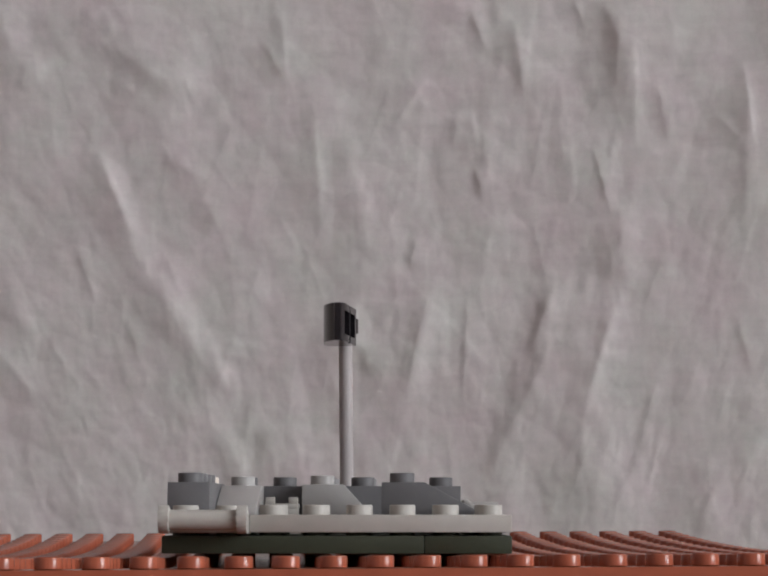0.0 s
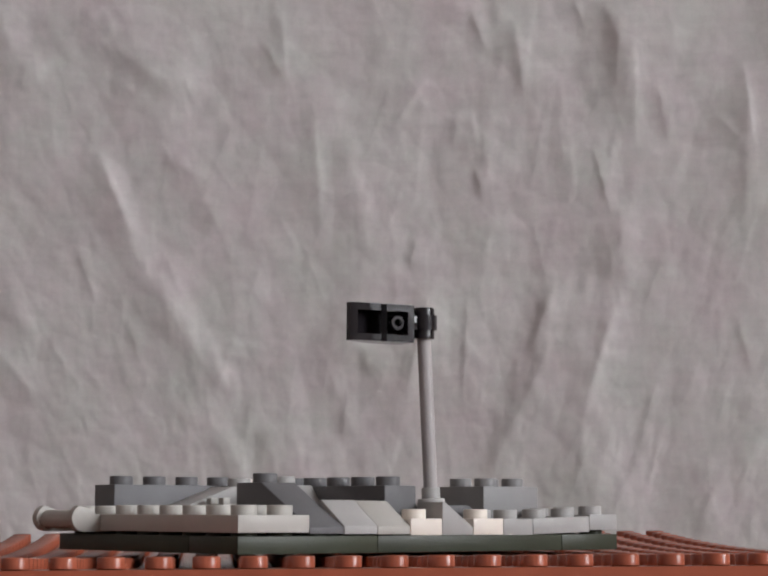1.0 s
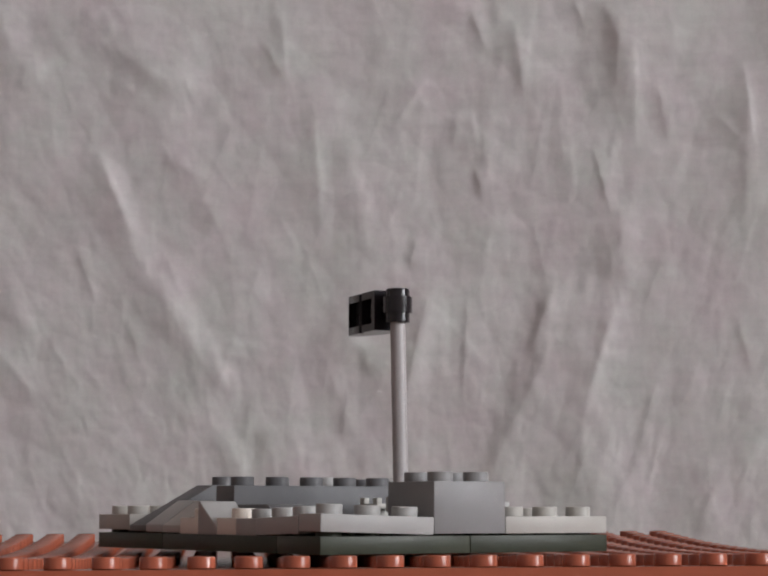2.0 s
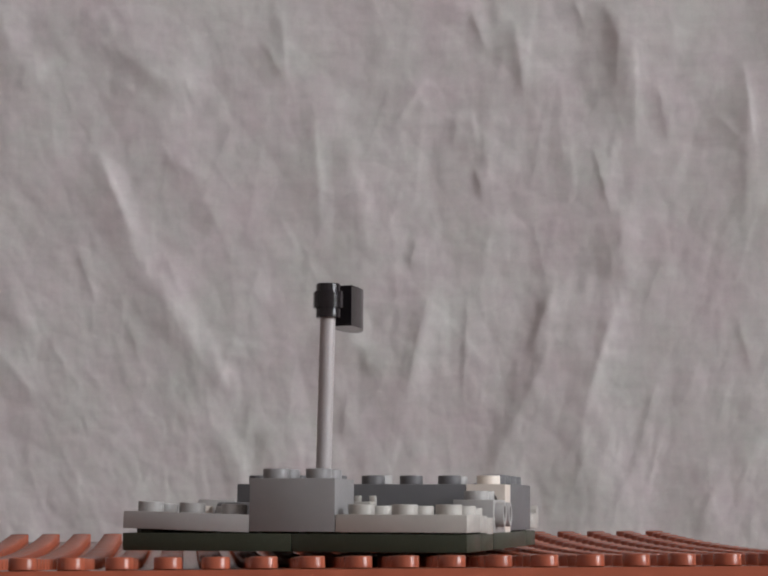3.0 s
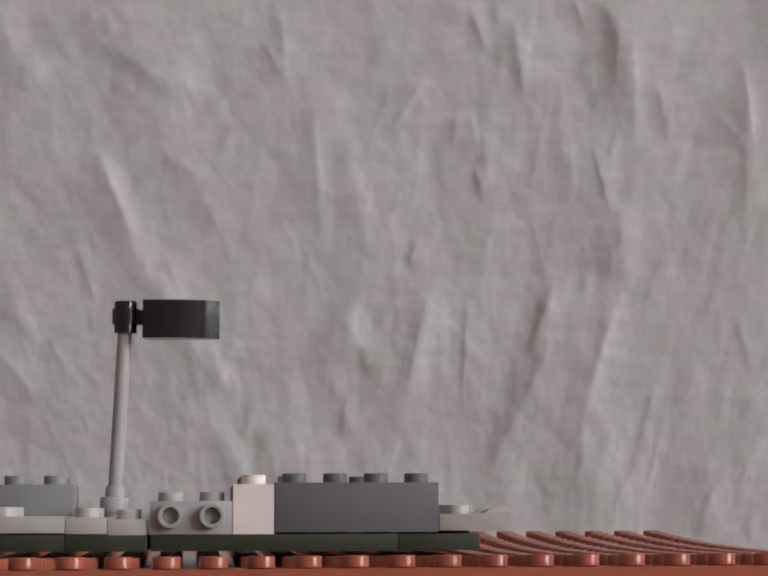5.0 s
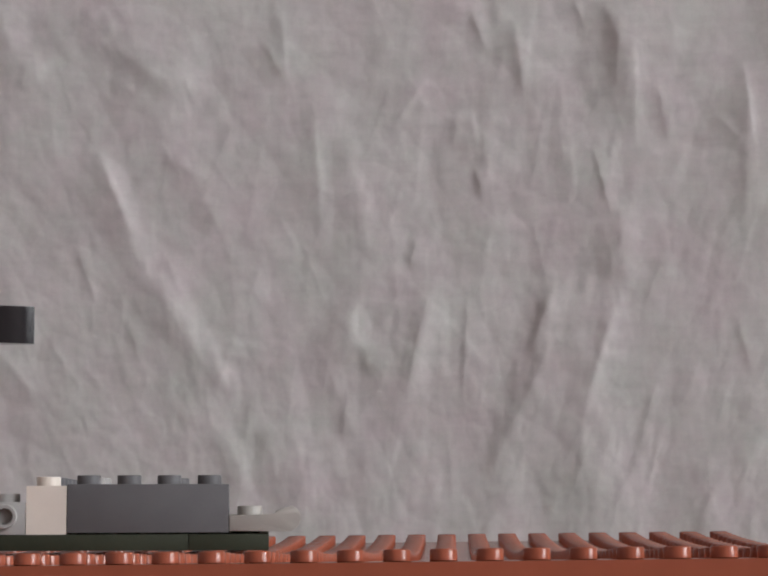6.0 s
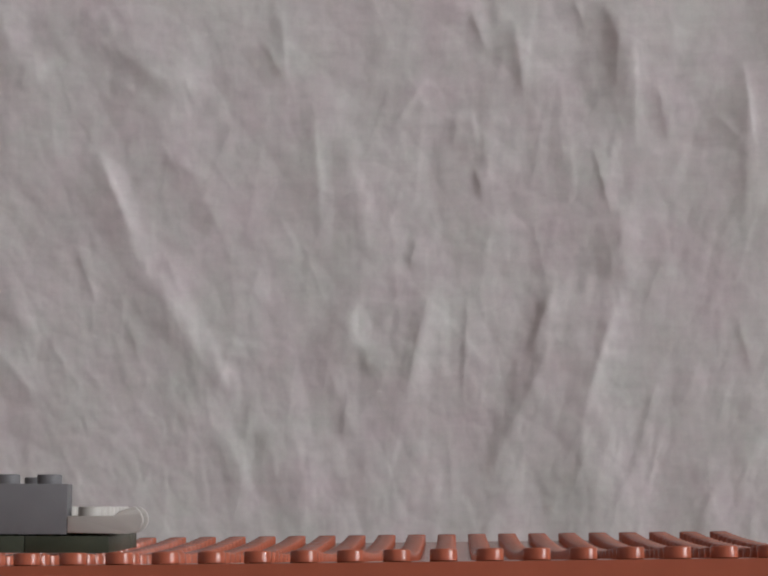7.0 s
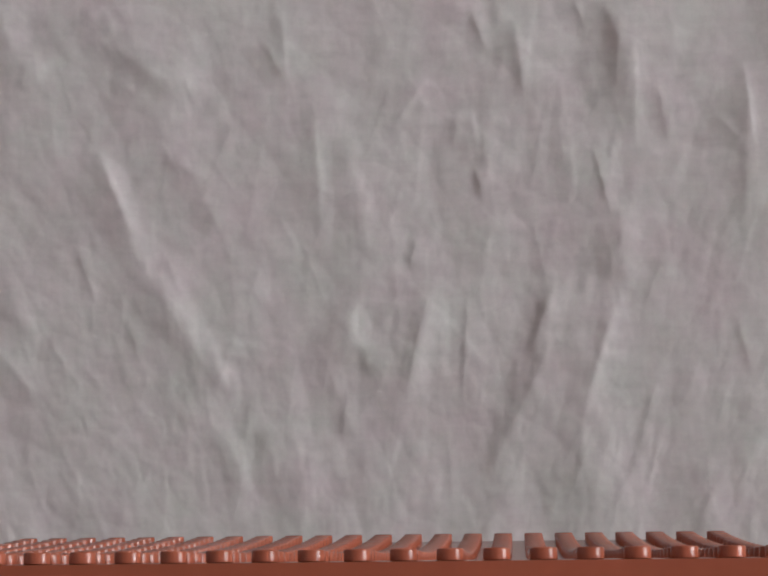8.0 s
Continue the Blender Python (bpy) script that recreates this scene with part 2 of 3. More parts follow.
fold(94.1, 191.3, 89.8, 153.5, 2.5, -0.7)
fold(-26.6, 151.6, -23.7, 123.6, 2, 0.5)
fold(-53.9, 97.6, -57.3, 71.9, 3, 0.7)
fold(-83.2, 97.6, -70.1, 71.9, 3.5, 1.0)
fold(-140.0, 97.6, -132.1, 71.9, 3, -0.7)
fold(-41.2, 123.6, -31.9, 105.0, 2.5, -0.6)
fold(113.7, 146.0, 102.3, 123.6, 2.5, 0.5)
fold(41.6, 123.6, 37.7, 97.6, 3, -0.7)
fold(-15.6, 168.5, -26.6, 146.0, 3, 0.6)
fold(-99.2, 68.2, -87.9, 42.7, 3, -0.7)


def cloth():
    nx, nz, x0, x1, z0, z1 = 740, 490, -200.0, 200.0, -4.5, 260.0
    xs, zs = np.linspace(x0, x1, nx), np.linspace(z0, z1, nz)
    X, Z = np.meshgrid(xs, zs)
    D = np.zeros_like(X)

    def crease(ax, az, bx, bz, w, h, wander):
        dx, dz = bx - ax, bz - az
        length = math.hypot(dx, dz)
        reach = 14 * w + 4
        i0, i1 = np.searchsorted(xs, (min(ax, bx) - reach, max(ax, bx) + reach))
        j0, j1 = np.searchsorted(zs, (min(az, bz) - reach, max(az, bz) + reach))
        if i1 <= i0 or j1 <= j0:
            return
        px, pz = X[j0:j1, i0:i1] - ax, Z[j0:j1, i0:i1] - az
        along = (px * dx + pz * dz) / length
        side = (px * dz - pz * dx) / length + wander * np.sin(along * 2.4 / (3 + wander * 2) + ax) + 0.5 * wander * np.sin(along * 0.9 + az)
        ends = np.clip(np.minimum(along + 0.15 * length, 1.15 * length - along) / (0.5 * length), 0, 1)
        ends = ends * ends * (3 - 2 * ends)
        steep, shallow = (side < 0, side >= 0) if h > 0 else (side >= 0, side < 0)
        far = np.sqrt(side * side + (0.6 * w) ** 2) - 0.6 * w
        D[j0:j1, i0:i1] += abs(h) * ends * np.exp(-far / np.where(steep, w, 3.4 * w))

    for f in FOLDS:
        crease(*f, 0.12)
    rng = np.random.RandomState(11)

    def smooth_noise(u, v):
        table = rng.uniform(-1, 1, (64, 64))
        i, j = np.floor(u).astype(int), np.floor(v).astype(int)
        fu, fv = u - i, v - j
        fu, fv = fu * fu * (3 - 2 * fu), fv * fv * (3 - 2 * fv)
        at = lambda p, q: table[p % 64, q % 64]
        return (at(i, j) * (1 - fu) + at(i + 1, j) * fu) * (1 - fv) + (at(i, j + 1) * (1 - fu) + at(i + 1, j + 1) * fu) * fv

    def pillows(u, v):
        """Rounded facets that meet in sharp creases: the highest of scattered bowls."""
        jitter = rng.uniform(0.1, 0.9, (64, 64, 2))
        lifted = rng.uniform(0.0, 0.55, (64, 64))
        i, j = np.floor(u).astype(int), np.floor(v).astype(int)
        best = np.full_like(u, -9.0)
        for di in (-1, 0, 1):
            for dj in (-1, 0, 1):
                p, q = (i + di) % 64, (j + dj) % 64
                du, dv = u - (i + di + jitter[p, q, 0]), v - (j + dj + jitter[p, q, 1])
                best = np.maximum(best, lifted[p, q] - du * du - dv * dv)
        return best

    # creased facets at several sizes, fanning out from the cloth's lower middle
    fan = X * np.exp(-Z / 420.0)
    for wide, slope, tall in ((36, 0.035, 3.2), (19, 0.046, 3.4), (10, 0.036, 3.0), (5.5, 0.036, 2.4), (3.2, 0.036, 1.8)):
        sway = 0.25 * wide * smooth_noise(X / (1.7 * wide) + 9, Z / (1.9 * wide) + 4)
        n = smooth_noise((fan + sway) / wide + 20, (Z + 0.4 * sway) / (tall * wide) + 7)
        D += slope * wide * 0.8 * np.sqrt(n * n + 0.004)
    for wide, slope, tall, lean, sign in ((30, 0.050, 1.9, 0.25, 1), (17, 0.068, 1.8, -0.3, -1), (11, 0.070, 1.6, 0.45, 1), (7, 0.062, 1.5, -0.5, -1), (4.2, 0.044, 1.3, 0.2, 1)):
        sway = 0.3 * wide * smooth_noise(X / (1.3 * wide) + 3, Z / (1.5 * wide) + 8)
        D += sign * slope * wide * 0.55 * pillows((fan + lean * Z + sway) / wide + 25, (Z - 0.3 * lean * X + sway) / (tall * wide) + 3)
    # single creases
    for size, count, steep in ((70, 90, 0.15), (32, 200, 0.15), (15, 420, 0.13)):
        for _ in range(count):
            cx, cz = rng.uniform(x0, x1), rng.uniform(z0, z1)
            lean = cx / 420.0 + rng.normal(0, 0.3)
            l = size * rng.uniform(0.5, 1.2)
            w = l * rng.uniform(0.02, 0.06)
            ux, uz = math.sin(lean) * l / 2, math.cos(lean) * l / 2
            crease(cx + ux, cz + uz, cx - ux, cz - uz, w, w * steep * float(np.clip(rng.normal(0, 1), -1.4, 1.4)), 0.1 * w + 0.05)
    # the cloth curves gently forward at both sides
    D += np.where(X > 0, 2.7e-4, 1.9e-4) * X * X
    verts = np.stack([X, 1000 * CLOTH_Y - D, Z], -1).reshape(-1, 3) * MM
    q = (np.arange(nz - 1)[:, None] * nx + np.arange(nx - 1)[None]).reshape(-1)
    faces = np.stack([q, q + 1, q + nx + 1, q + nx], -1)
    me = bpy.data.meshes.new("cloth")
    me.from_pydata(verts.tolist(), [], faces.tolist())
    me.materials.append(CLOTH)
    me.shade_smooth()
    ob = tagged(new("backdrop_cloth", me), "crumpled pale grey linen cloth hung as a backdrop", "cloth")
    ob.modifiers.new("thickness", "SOLIDIFY").thickness = 0.0005


cloth()

# ---------------------------------------------------------------- studded baseplate
COLUMNS, ROWS = 24, 24
TALL_STUD = ((2.4, 0.0), (2.4, 1.75), (2.3, 1.93), (2.15, 2.0), (0.0, 2.0))


def warp(y):
    return -0.0379 * y + 0.000255 * y * y


def warp_slope(y):
    return -0.0379 + 0.00051 * y


def baseplate():
    p = tagged(new("baseplate"), "red-brown plastic studded building baseplate on the table", "baseplate")
    half = COLUMNS * 4.0
    bm = bmesh.new()
    # the thin plate is warped: it dips behind its front edge and rises again to the back
    deep, steps = ROWS * 8.0, 48
    rings = []
    for k in range(steps + 1):
        y = deep * k / steps
        z = warp(y)
        e = 0.25 if k in (0, steps) else 0.0
        under = z - (3.9 if k < 2 else 2.8)
        corners = ((-half + e, under), (half - e, under), (half, under + 0.3), (half, z - 0.25), (half - 0.25, z - e), (-half + 0.25, z - e), (-half, z - 0.25), (-half, under + 0.3))
        rings.append([bm.verts.new(Vector((x, y, h)) * MM) for x, h in corners])
    for a, b in zip(rings, rings[1:]):
        for k in range(8):
            n = (k + 1) % 8
            bm.faces.new((a[k], a[n], b[n], b[k]))
    bm.faces.new(rings[0])
    bm.faces.new(rings[-1][::-1])
    part("plate", bm, RED, p)
    one = bmesh.new()
    turned(one, TALL_STUD, mm_pose(0, 0, -0.1), steps=28)
    me = finish(one, "stud", RED)
    near = 12
    for r in range(near):
        for c in range(COLUMNS):
            s = new("stud", me)
            s.parent = p
            y = 4 + 8.0 * r
            s.matrix_basis = mm_pose(-half + 4 + 8 * c, y, warp(y) + 0.1, math.degrees(math.atan(warp_slope(y))))
    far = bmesh.new()
    for r in range(near, ROWS):
        y = 4 + 8.0 * r
        for c in range(COLUMNS):
            turned(far, TALL_STUD, mm_pose(-half + 4 + 8 * c, y, warp(y), math.degrees(math.atan(warp_slope(y)))), steps=20)
    tagged(part("far_studs", far, RED, p), "rows of round studs", kind="stuff")
    return p


BASEPLATE = baseplate()

# ---------------------------------------------------------------- the brick-built base
# Its own space: x along the short side (0 to 8 studs), y along the long side (0 to 12), millimetres from its middle.
MODEL = tagged(new("brick_built_base"), "grey toy brick base on dark green plates with flag mast", "toy")


def sx(x):
    return (x - 4) * 8.0


def sy(y):
    return (y - 6) * 8.0


GAP = 0.06


def block(name, material, x0, y0, x1, y1, z0, high, studs=None, label="", hollow=False, lift=0.0, tilt=0.0, shy=0.0, roll=0.0):
    """A plate or brick over the cells x0..x1, y0..y1; z0 and high count plates of 3.2 mm."""
    bm = bmesh.new()
    a, b, top = z0 * 3.2 + lift, (z0 + high) * 3.2 + lift, (z0 + high) * 3.2 + lift
    box(bm, sx(x0) + GAP, sy(y0) + GAP + shy, a, sx(x1) - GAP, sy(y1) - GAP, b)
    cells = [(i + 0.5, j + 0.5) for i in range(x0, x1) for j in range(y0, y1)] if studs is None else studs
    for cx, cy in cells:
        stud(bm, sx(cx), sy(cy), top, hollow)
    if tilt:
        m = mm_pose(0, sy(y0), a) @ pose(0, 0, 0, tilt) @ mm_pose(0, -sy(y0), -a)
        bmesh.ops.transform(bm, matrix=m, verts=bm.verts)
    if roll:
        m = mm_pose(sx(x0), 0, a) @ pose(0, 0, 0, 0, roll, 0) @ mm_pose(-sx(x0), 0, -a)
        bmesh.ops.transform(bm, matrix=m, verts=bm.verts)
    return part(name, bm, material, MODEL, label)


def slope(name, material, length, z0, high, m, flat=1, lip=1.2, label="", studs=True, lift=0.0):
    """A slope brick one stud wide: its studded end at 0, falling along its own +x over length studs; m places its origin corner."""
    bm = bmesh.new()
    top, foot = high * 3.2, lip
    prism(bm, [(GAP, 0), (length * 8 - GAP, 0), (length * 8 - GAP, foot), (flat * 8 + 0.3 if flat else 0.7, top), (GAP, top)], GAP, 8 - GAP)
    if studs and flat:
        stud(bm, 4, 4, top)
    bmesh.ops.transform(bm, matrix=m @ mm_pose(0, 0, z0 * 3.2 + lift), verts=bm.verts)
    return part(name, bm, material, MODEL, label)


def corner(x, y, rz=0):
    return mm_pose(sx(x), sy(y), 0, 0, 0, rz)


def green_plate(x0, y0, x1, y1, near=0.0, far=0.0):
    """A bottom plate: thin walls round an open underside with its tubes."""
    bm = bmesh.new()
    box(bm, sx(x0) + GAP, sy(y0) + GAP + near, 0, sx(x1) - GAP, sy(y1) - GAP - far, 3.2)
    under = max((f for f in bm.faces if f.normal.z < -0.9), key=lambda f: f.calc_area())
    bmesh.ops.inset_region(bm, faces=[under], thickness=1.3 * MM)
    bmesh.ops.inset_region(bm, faces=[under], thickness=0.02 * MM)
    for v in under.verts:
        v.co.z = 1.9 * MM
    ring = ((2.4, 2.05), (2.4, 0.05), (3.25, 0.05), (3.25, 2.05))
    for i in range(x0 + 1, x1):
        for j in range(y0 + 1, y1):
            turned(bm, ring, mm_pose(sx(i), sy(j), 0), steps=16)
    for i in range(x0, x1):
        for j in range(y0, y1):
            stud(bm, sx(i + 0.5), sy(j + 0.5), 3.2)
    return part("base_plate", bm, GREEN, MODEL, "dark green plastic plate")


green_plate(0, 0, 6, 2), green_plate(6, 0, 8, 4), green_plate(0, 2, 6, 8, far=0.3), green_plate(6, 4, 8, 10)
green_plate(0, 8, 4, 10, near=0.3), green_plate(4, 8, 6, 10), green_plate(0, 10, 4, 12), green_plate(4, 10, 8, 12)

# long edge of mixed plates, cheese slopes and a long slope
block("plate", LIGHT, 2, 0, 8, 2, 1, 1, label="light grey plate two by six", lift=0.65)
slope("slope_brick", DARK, 3, 1, 3, corner(5, 2), flat=1, label="dark blue-grey long slope brick", lift=0.4)
slope("cheese_slope", PALE, 1, 1, 2, corner(7, 3), flat=0, lip=1.5, label="pale grey small slope", lift=0.3)
slope("cheese_slope", LIGHT, 1, 1, 2, corner(7, 4), flat=0, lip=1.5, label="light grey small slope", lift=0.2)
block("plate", CREAM, 7, 5, 8, 6, 1, 1, label="cream single plate")
slope("cheese_slope", PALE, 1, 1, 2, corner(8, 6, 90), flat=0, lip=1.5, label="pale grey small slope")
block("plate", CREAM, 7, 7, 8, 8, 1, 1, label="cream single plate")
block("plate", PALE, 6, 8, 8, 9, 1, 1, label="pale grey plate one by two", lift=-0.08)
block("plate", PALE, 7, 9, 8, 11, 1, 1, label="pale grey plate one by two", tilt=1.6)
block("plate", PALE, 5, 11, 8, 12, 1, 1, label="pale grey plate one by three", lift=0.15, roll=-1.7)
# short far edge
block("brick", MID, 3, 10, 5, 12, 1, 3, label="medium grey square brick", lift=0.35)
block("plate", LIGHT, 0, 10, 3, 12, 1, 1, studs=[(0.5, 11.5), (1.5, 11.5), (2.5, 11.5)], label="light grey plate with one row of studs", lift=0.3)
# second long edge
block("plate", LIGHT, 0, 9, 3, 10, 1, 1, label="light grey plate one by three", lift=0.1)
block("plate", LIGHT, 0, 8, 1, 9, 1, 1, label="light grey single plate", lift=-0.25, shy=0.45)
block("brick", DARK, 0, 1, 1, 5, 1, 3, label="dark blue-grey brick one by four", lift=0.3)
# middle
block("brick", DARK, 1, 5, 7, 6, 1, 3, label="dark blue-grey brick one by six")
slope("slope_brick", PALE, 2, 1, 3, corner(3, 4), flat=1, label="pale grey slope brick", lift=0.2)
slope("slope_brick", PALE, 4, 1, 3, corner(2, 5, 0) @ pose(0, 0, 0, 0, 0, -90) @ mm_pose(0, -8, 0), flat=1, label="pale grey long shallow slope brick")
block("plate", LIGHT, 3, 6, 4, 7, 1, 1, studs=[], label="light grey clip plate")
block("plate", LIGHT, 2, 3, 3, 4, 1, 1, studs=[], label="light grey clip plate")
block("plate", PALE, 3, 8, 5, 10, 1, 1, studs=[(4, 9)], label="pale grey plate with one middle stud")


def studded_side_brick():
    """A low brick over cells x 0..1, y 6..8 with two hollow studs on its outer side."""
    bm = bmesh.new()
    box(bm, sx(0) + GAP, sy(6) + GAP, 3.2, sx(1) - GAP, sy(8) - GAP, 9.6)
    for cy in (6.5, 7.5):
        stud(bm, sx(0.5), sy(cy), 9.6, hollow=True)
        turned(bm, HOLLOW, mm_pose(sx(0) + GAP, sy(cy), 6.75, 0, -90, 0))
    part("side_stud_brick", bm, PALE, MODEL, "pale grey brick with two hollow side studs")


def holed_brick():
    """A cream one-stud brick with a round hole through it along y."""
    bm = bmesh.new()
    x0, x1, y0, y1 = sx(0) + GAP, sx(1) - GAP, sy(5) + GAP, sy(6) - GAP
    cx, cz = sx(0.5), 3.2 + 5.8
    square = [math.atan2(pz - cz, px - cx) % (2 * math.pi) for px in (x0, x1) for pz in (3.2, 12.8)]
    round_angles = sorted([k * math.pi / 12 for k in range(24)] + square)
    steps = len(round_angles)
    rims = []
    for y in (y0, y1):
        inner, outer = [], []
        for angle in round_angles:
            c, s = math.cos(angle), math.sin(angle)
            reach = min((x1 - cx) / max(abs(c), 1e-6), (12.8 - cz if s > 0 else cz - 3.2) / max(abs(s), 1e-6))
            inner.append(bm.verts.new(Vector((cx + 2.5 * c, y, cz + 2.5 * s)) * MM))
            outer.append(bm.verts.new(Vector((cx + reach * c, y, cz + reach * s)) * MM))
        for k in range(steps):
            n = (k + 1) % steps
            bm.faces.new((inner[k], inner[n], outer[n], outer[k]))
        rims.append((inner, outer))
    for which in (0, 1):
        a, b = rims[0][which], rims[1][which]
        for k in range(steps):
            n = (k + 1) % steps
            bm.faces.new((a[k], a[n], b[n], b[k]))
    stud(bm, sx(0.5), sy(5.5), 12.8)
    part("brick", bm, CREAM, MODEL, "cream single brick with a round hole")


def handle_plate():
    """A plate over x 0..2, y 0..1 with a thick round bar along its outer side."""
    bm = bmesh.new()
    z0, bar_y, bar_z = 3.2 + 0.55, sy(0) - 3.6, 2.55
    box(bm, sx(0) + GAP, sy(0) + GAP, z0, sx(2) - GAP, sy(1) - GAP, z0 + 3.2)
    for cx in (0.5, 1.5):
        stud(bm, sx(cx), sy(0.5), z0 + 3.2)
    # two flush arms with round ends, and the bar between them
    for a, b in ((0.02, 1.9), (14.1, 15.98)):
        rim = [(bar_y + 2.65 * math.sin(k * math.pi / 18), bar_z + 2.65 * math.cos(k * math.pi / 18)) for k in range(-2, -19, -1)]
        side = [(sy(1) - GAP - 0.05, 0.0), (sy(1) - GAP - 0.05, 3.22), (bar_y + 2.65, 3.22), (bar_y + 1.9, 4.2)] + rim
        arm = bmesh.new()
        prism(arm, side, a, b, edge=0.15)
        bmesh.ops.transform(arm, matrix=Matrix(((0, 1, 0, sx(0) * MM), (1, 0, 0, 0), (0, 0, 1, z0 * MM), (0, 0, 0, 1))), verts=arm.verts)
        spare = bpy.data.meshes.new("arm")
        arm.to_mesh(spare)
        arm.free()
        bm.from_mesh(spare)
        bpy.data.meshes.remove(spare)
    turned(bm, ((1.85, 1.0), (1.85, 15.0)), mm_pose(sx(0), bar_y, z0 + bar_z - 0.2, 0, 90, 0))
    part("handle_plate", bm, LIGHT, MODEL, "light grey plate with a round handle bar")


def curved_dark():
    """A low dark piece over x 6..7, y 6..8, rounded off towards its far end."""
    bm = bmesh.new()
    top = [(15.94 - 3.0 + 3.0 * math.sin(k * math.pi / 12), 3.2 + 2.8 + 3.0 * math.cos(k * math.pi / 12)) for k in range(7)]
    prism(bm, [(GAP, 3.2), (15.94, 3.2)] + top[::-1] + [(GAP, 9.0)], -8 + GAP, -GAP)
    bmesh.ops.transform(bm, matrix=corner(6, 6, 90), verts=bm.verts)
    part("curved_brick", bm, DARK, MODEL, "dark blue-grey brick with a rounded end")


def clip(x, y, z, rz, half):
    """A low lever plate, 2 * half wide, with two upright prongs at its near end."""
    bm = bmesh.new()
    box(bm, -half - 0.9, -3.4, 0, half, 0.4, 1.8)
    box(bm, -half + 0.02, -3.42, 1.75, half - 0.02, 3.2, 2.8, edge=0.15)
    for s in (-1, 1):
        a, b = sorted((s * half * 0.42, s * half))
        prism(bm, [(a, 2.7), (b, 2.7), (b - 0.1 * s * (s > 0), 4.0), (a - 0.1 * s * (s < 0), 4.0)], -3.44, -1.7, edge=0.18)
    bmesh.ops.transform(bm, matrix=mm_pose(sx(x), sy(y), z, 0, 0, rz), verts=bm.verts)
    part("clip", bm, LIGHT, MODEL, "light grey clip with two prongs")


def mast():
    """The leaning rod on its round foot, with a black clip and a curved black flag at its head."""
    foot = bmesh.new()
    m = mm_pose(sx(4), sy(9) + 0.3, 6.4) @ pose(0, 0, 0, 2.8, -0.6, 0)
    turned(foot, ((0, 1.2), (2.95, 1.2), (2.95, 3.9), (2.8, 4.1), (2.2, 4.1), (2.0, 4.2), (2.0, 6.3), (1.9, 6.5), (0, 6.5)), m)
    base = part("mast_foot", foot, PALE, MODEL, "pale grey round mast foot")
    rod = bmesh.new()
    turned(rod, ((0, 1.0), (1.5, 1.0), (1.5, 44.0), (0, 44.0)), m)
    mast_ob = part("mast", rod, ROD, MODEL, "thin grey leaning rod")
    # the clip holds the flag level, though the rod leans
    top = m @ (Vector((0, 0, 41.3)) * MM)
    head = Matrix.Translation(top) @ pose(0, 0, 0, 0, 0, -99) @ mm_pose(0, 0, -40.8)
    bm = bmesh.new()
    # the clip round the rod: a sleeve, a wider middle band with its stub
    turned(bm, ((1.5, 37.9), (2.4, 37.9), (2.4, 44.2), (2.25, 44.6), (1.5, 44.6)), head, closed=True)
    turned(bm, ((2.3, 39.8), (2.95, 39.8), (2.95, 43.0), (2.3, 43.0)), head, closed=True, steps=10)
    rest = bmesh.new()
    box(rest, 2.0, -1.6, 39.7, 4.6, 1.6, 42.7)
    bmesh.ops.transform(rest, matrix=head, verts=rest.verts)
    part("flag_clip", bm, BLACK, mast_ob, "black clip ring")
    part("clip_arm", rest, BLACK, mast_ob)
    # the flag: a curved slope lying on its side, two hollow cells behind a bowed front
    fl = bmesh.new()
    lo, hi, wall, back = 36.7, 44.7, 1.5, 3.2
    corners = {}

    def at(x, y, z):
        key = (round(x, 3), round(y, 3), round(z, 3))
        if key not in corners:
            corners[key] = fl.verts.new(Vector(key) * MM)
        return corners[key]

    def face(*points):
        fl.faces.new([at(*p) for p in points])

    n = 24
    front = [(4.2 + 15.5 * k / n, -3.2 + 4.6 * (k / n) ** 2.8) for k in range(n + 1)]
    columns = (4.2, 5.7, 10.9, 11.6, 12.3, 18.0, 19.5)
    levels = (lo, lo + wall, hi - wall, hi)
    behind = {x: back if x < 19 else 2.5 for x in columns}
    behind[11.6] = back - 1.1
    for (xa, ya), (xb, yb) in zip(front, front[1:]):
        face((xa, ya, lo), (xb, yb, lo), (xb, yb, hi), (xa, ya, hi))
    for z in (lo, hi):
        face(*[(x, y, z) for x, y in front], *[(x, behind[x], z) for x in reversed(columns)])
    for x, (fx, fy) in ((4.2, front[0]), (19.5, front[-1])):
        face((fx, fy, lo), (fx, fy, hi), *[(x, behind[x], z) for z in reversed(levels)])
    for i in range(6):
        for j in range(3):
            xa, xb, za, zb = columns[i], columns[i + 1], levels[j], levels[j + 1]
            if j == 1 and i in (1, 4):
                # a hollow cell, open to the back
                ia, ib = (-1.6, -1.4) if i == 1 else (-1.1, 1.5)
                face((xa, ia, za), (xb, ib, za), (xb, ib, zb), (xa, ia, zb))
                face((xa, back, za), (xb, back, za), (xb, ib, za), (xa, ia, za))
                face((xa, back, zb), (xb, back, zb), (xb, ib, zb), (xa, ia, zb))
                face((xa, back, za), (xa, back, zb), (xa, ia, zb), (xa, ia, za))
                face((xb, back, za), (xb, back, zb), (xb, ib, zb), (xb, ib, za))
            else:
                face((xa, behind[xa], za), (xb, behind[xb], za), (xb, behind[xb], zb), (xa, behind[xa], zb))
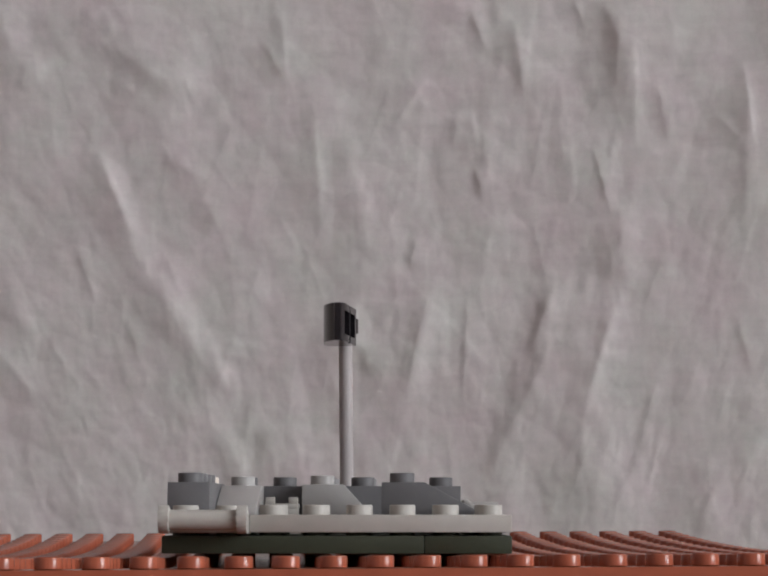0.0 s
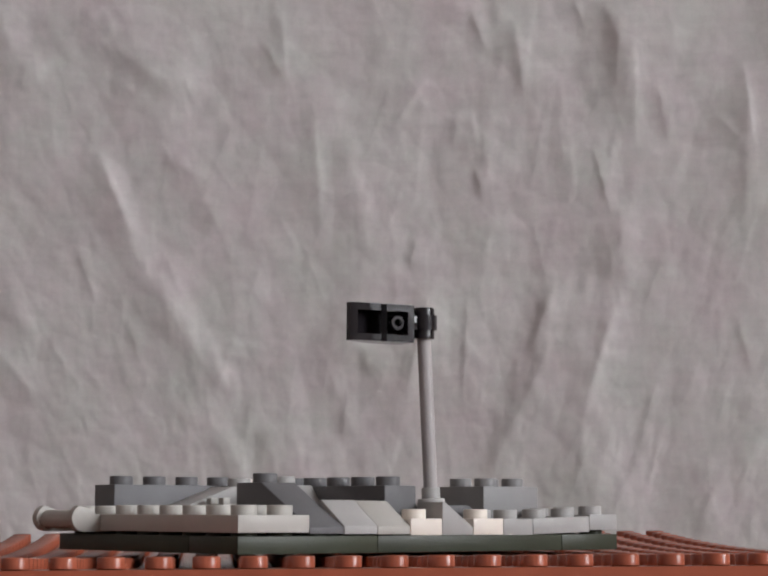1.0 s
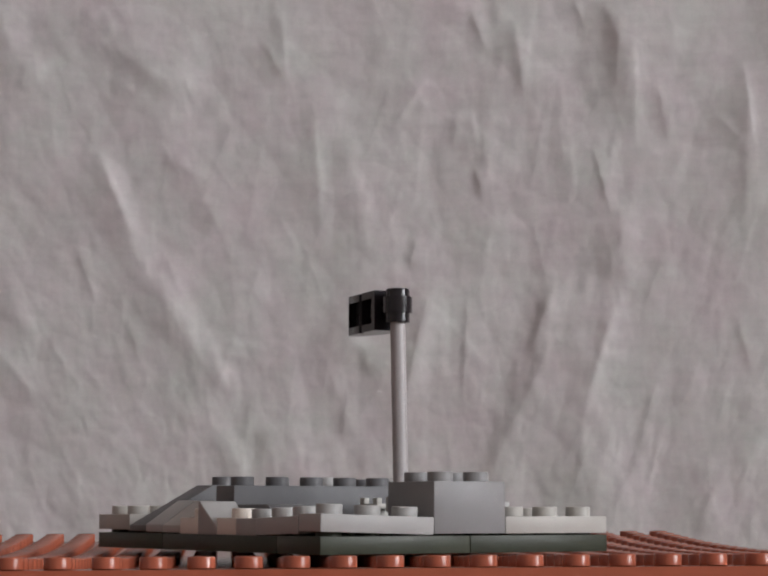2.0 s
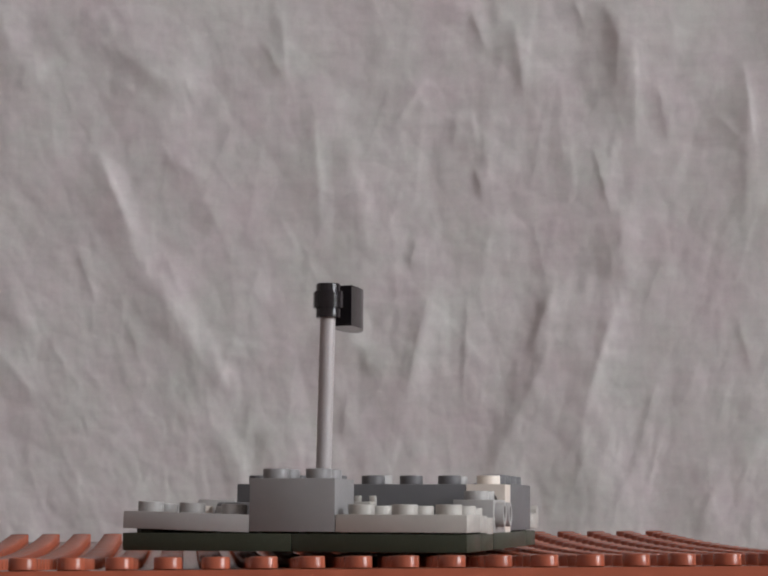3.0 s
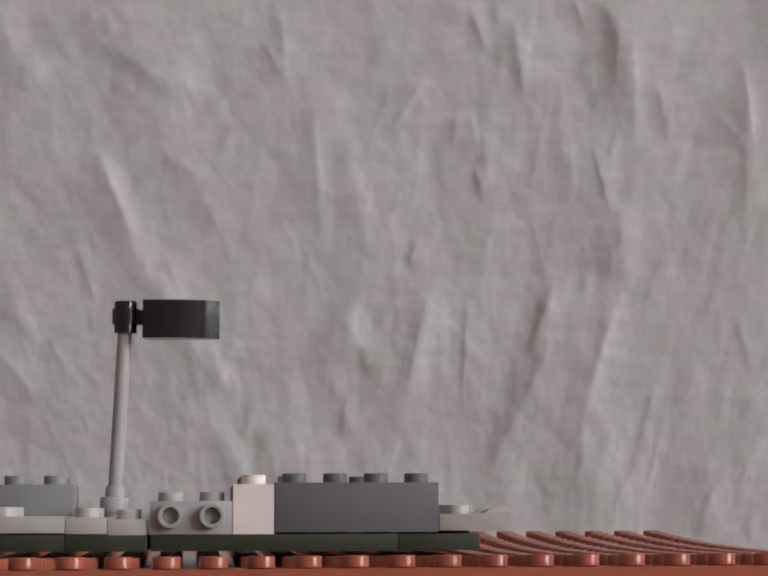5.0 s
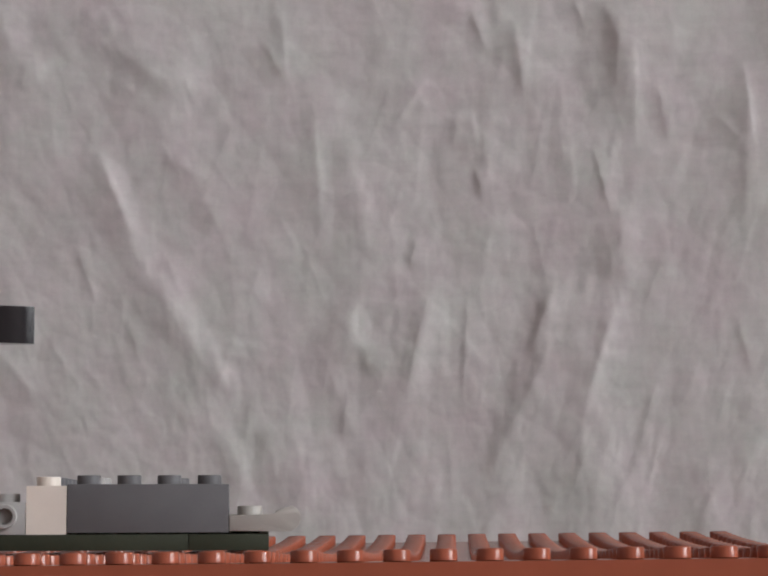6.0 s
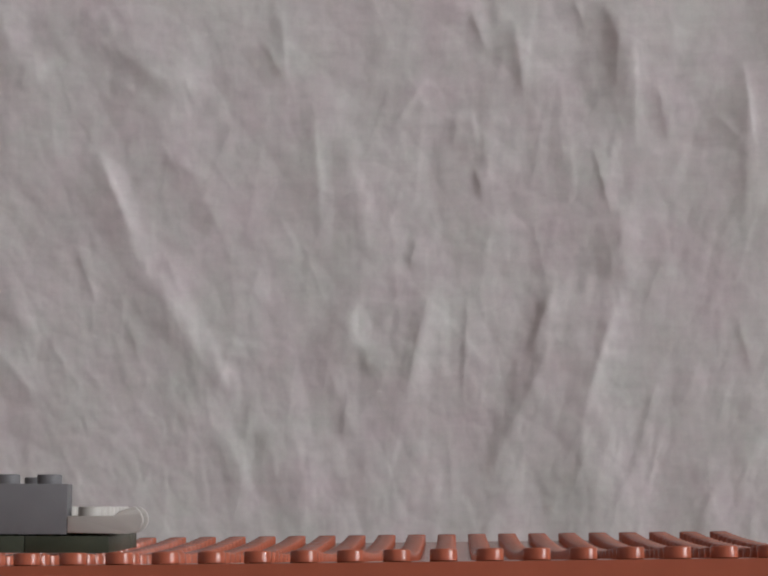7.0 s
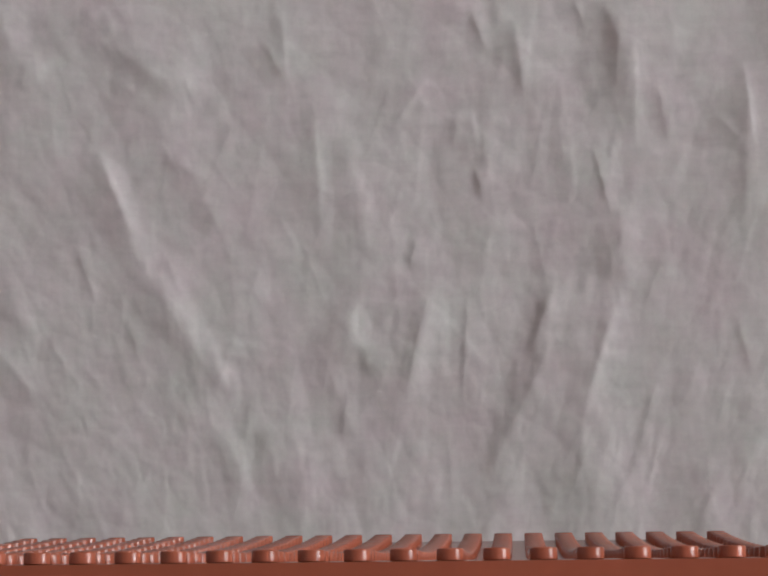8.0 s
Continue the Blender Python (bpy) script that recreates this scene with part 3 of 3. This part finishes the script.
    # the clip's stub shows as a small tube in the inner cell
    turned(fl, ((0.9, 0.2), (1.6, 0.2), (1.6, 3.6), (1.5, 3.7), (0.9, 3.7)), mm_pose(7.6, -1.5, 40.9, -90, 0, 0), steps=16, closed=True)
    bmesh.ops.transform(fl, matrix=head, verts=fl.verts)
    part("flag", fl, BLACK, mast_ob, "glossy black curved slope brick as a flag")


studded_side_brick(), holed_brick(), handle_plate()
clip(3.44, 7.04, 6.4, 0, 2.2), clip(2.56, 3.45, 6.4, 0, 3.2)
curved_dark()

mast()


# ---------------------------------------------------------------- what moves
def motions():
    """Stop-motion: every pose is held, then jumps between two film frames."""
    def held(steps):
        rows = []
        for i, (t, m) in enumerate(steps):
            rows.append((0.0 if i == 0 else t + 1 / 60, m))
            rows.append((8.0 if i + 1 == len(steps) else steps[i + 1][0] - 1 / 60, m))
        return rows

    def base(x, y, turn, up=1.72, lean=0.0):
        return mm_pose(x, y, up) @ pose(0, 0, 0, 0, lean, 0) @ pose(0, 0, 0, 0, 0, turn)

    walk(MODEL, held([
        (0.00, base(-8.3, 404.4, -0.4, 1.67, 0.02)),
        (0.25, base(-4.1, 405.4, -31.1, 1.54, 0.05)),
        (0.65, base(-8.7, 403.3, -51.2, 1.60, 0.13)),
        (1.05, base(-2.8, 397.3, -79.9, 1.60, 0.03)),
        (1.55, base(-11.4, 397.9, -117.3, 1.69, 0.08)),
        (1.98, base(-9.5, 401.0, -148.0, 1.70, 0.00)),
        (2.42, base(-8.6, 402.7, -175.9, 1.03, 0.65)),
        (2.85, base(-7.0, 398.8, -191.6, 2.09, 0.22)),
        (3.25, base(-5.5, 393.9, -215.2, 1.85, 0.21)),
        (3.75, base(-6.0, 407.0, -237.8, 1.82, -0.24)),
        (4.15, base(-0.4, 402.9, -260.0, 1.69, -0.51)),
        (4.55, base(-11.2, 407.7, -261.2, 1.70, -0.2)),
        (4.98, base(-32.0, 408.0, -264.8, 1.75, -0.15)),
        (5.42, base(-53.8, 407.8, -267.8, 1.80, -0.05)),
        (5.85, base(-72.6, 417.3, -266.6, 1.55, -0.17)),
        (6.35, base(-95.8, 403.4, -269.9, 1.59, 0.21)),
        (6.75, base(-101.7, 402.1, -267.5, 1.60, 0.19)),
        (7.15, base(-113.6, 417.0, -270.0, -0.15, -7.00)),
        (7.55, base(-190.0, 417.0, -270.0, -4.60, 0.00)),
    ]))

    def plate(x, y, turn, up, lean, nod):
        return mm_pose(x, y, up) @ pose(0, 0, 0, nod, lean, 0) @ pose(0, 0, 0, 0, 0, turn)

    walk(BASEPLATE, held([
        (0.00, plate(-4.4, 328.9, 3.57, 0.0, -0.25, 0.00)),
        (0.25, plate(-2.4, 329.6, 4.76, 0.0, -0.25, 0.00)),
        (0.65, plate(-1.8, 330.0, 5.20, 0.0, -0.25, 0.00)),
        (1.05, plate(-2.6, 328.7, 4.53, 0.0, -0.25, 0.00)),
        (1.55, plate(-2.6, 329.0, 4.75, 0.0, -0.25, 0.00)),
        (2.42, plate(-4.1, 329.0, 3.46, 0.0, -0.25, 0.00)),
        (2.85, plate(0.0, 328.0, 5.80, 0.0, -0.25, 0.00)),
        (3.25, plate(0.1, 331.7, 6.19, 0.0, -0.25, 0.00)),
        (3.75, plate(-0.4, 331.0, 5.80, 0.0, -0.25, 0.00)),
        (4.15, plate(-0.6, 330.6, 5.71, 0.0, -0.25, 0.00)),
        (5.42, plate(-9.6, 333.0, -1.86, 0.85, -0.64, -0.52)),
        (5.85, plate(-9.9, 333.1, -2.02, 0.85, -0.64, -0.52)),
        (7.15, plate(-16.8, 334.5, -3.84, 0.85, -0.64, -0.52)),
    ]))


motions()
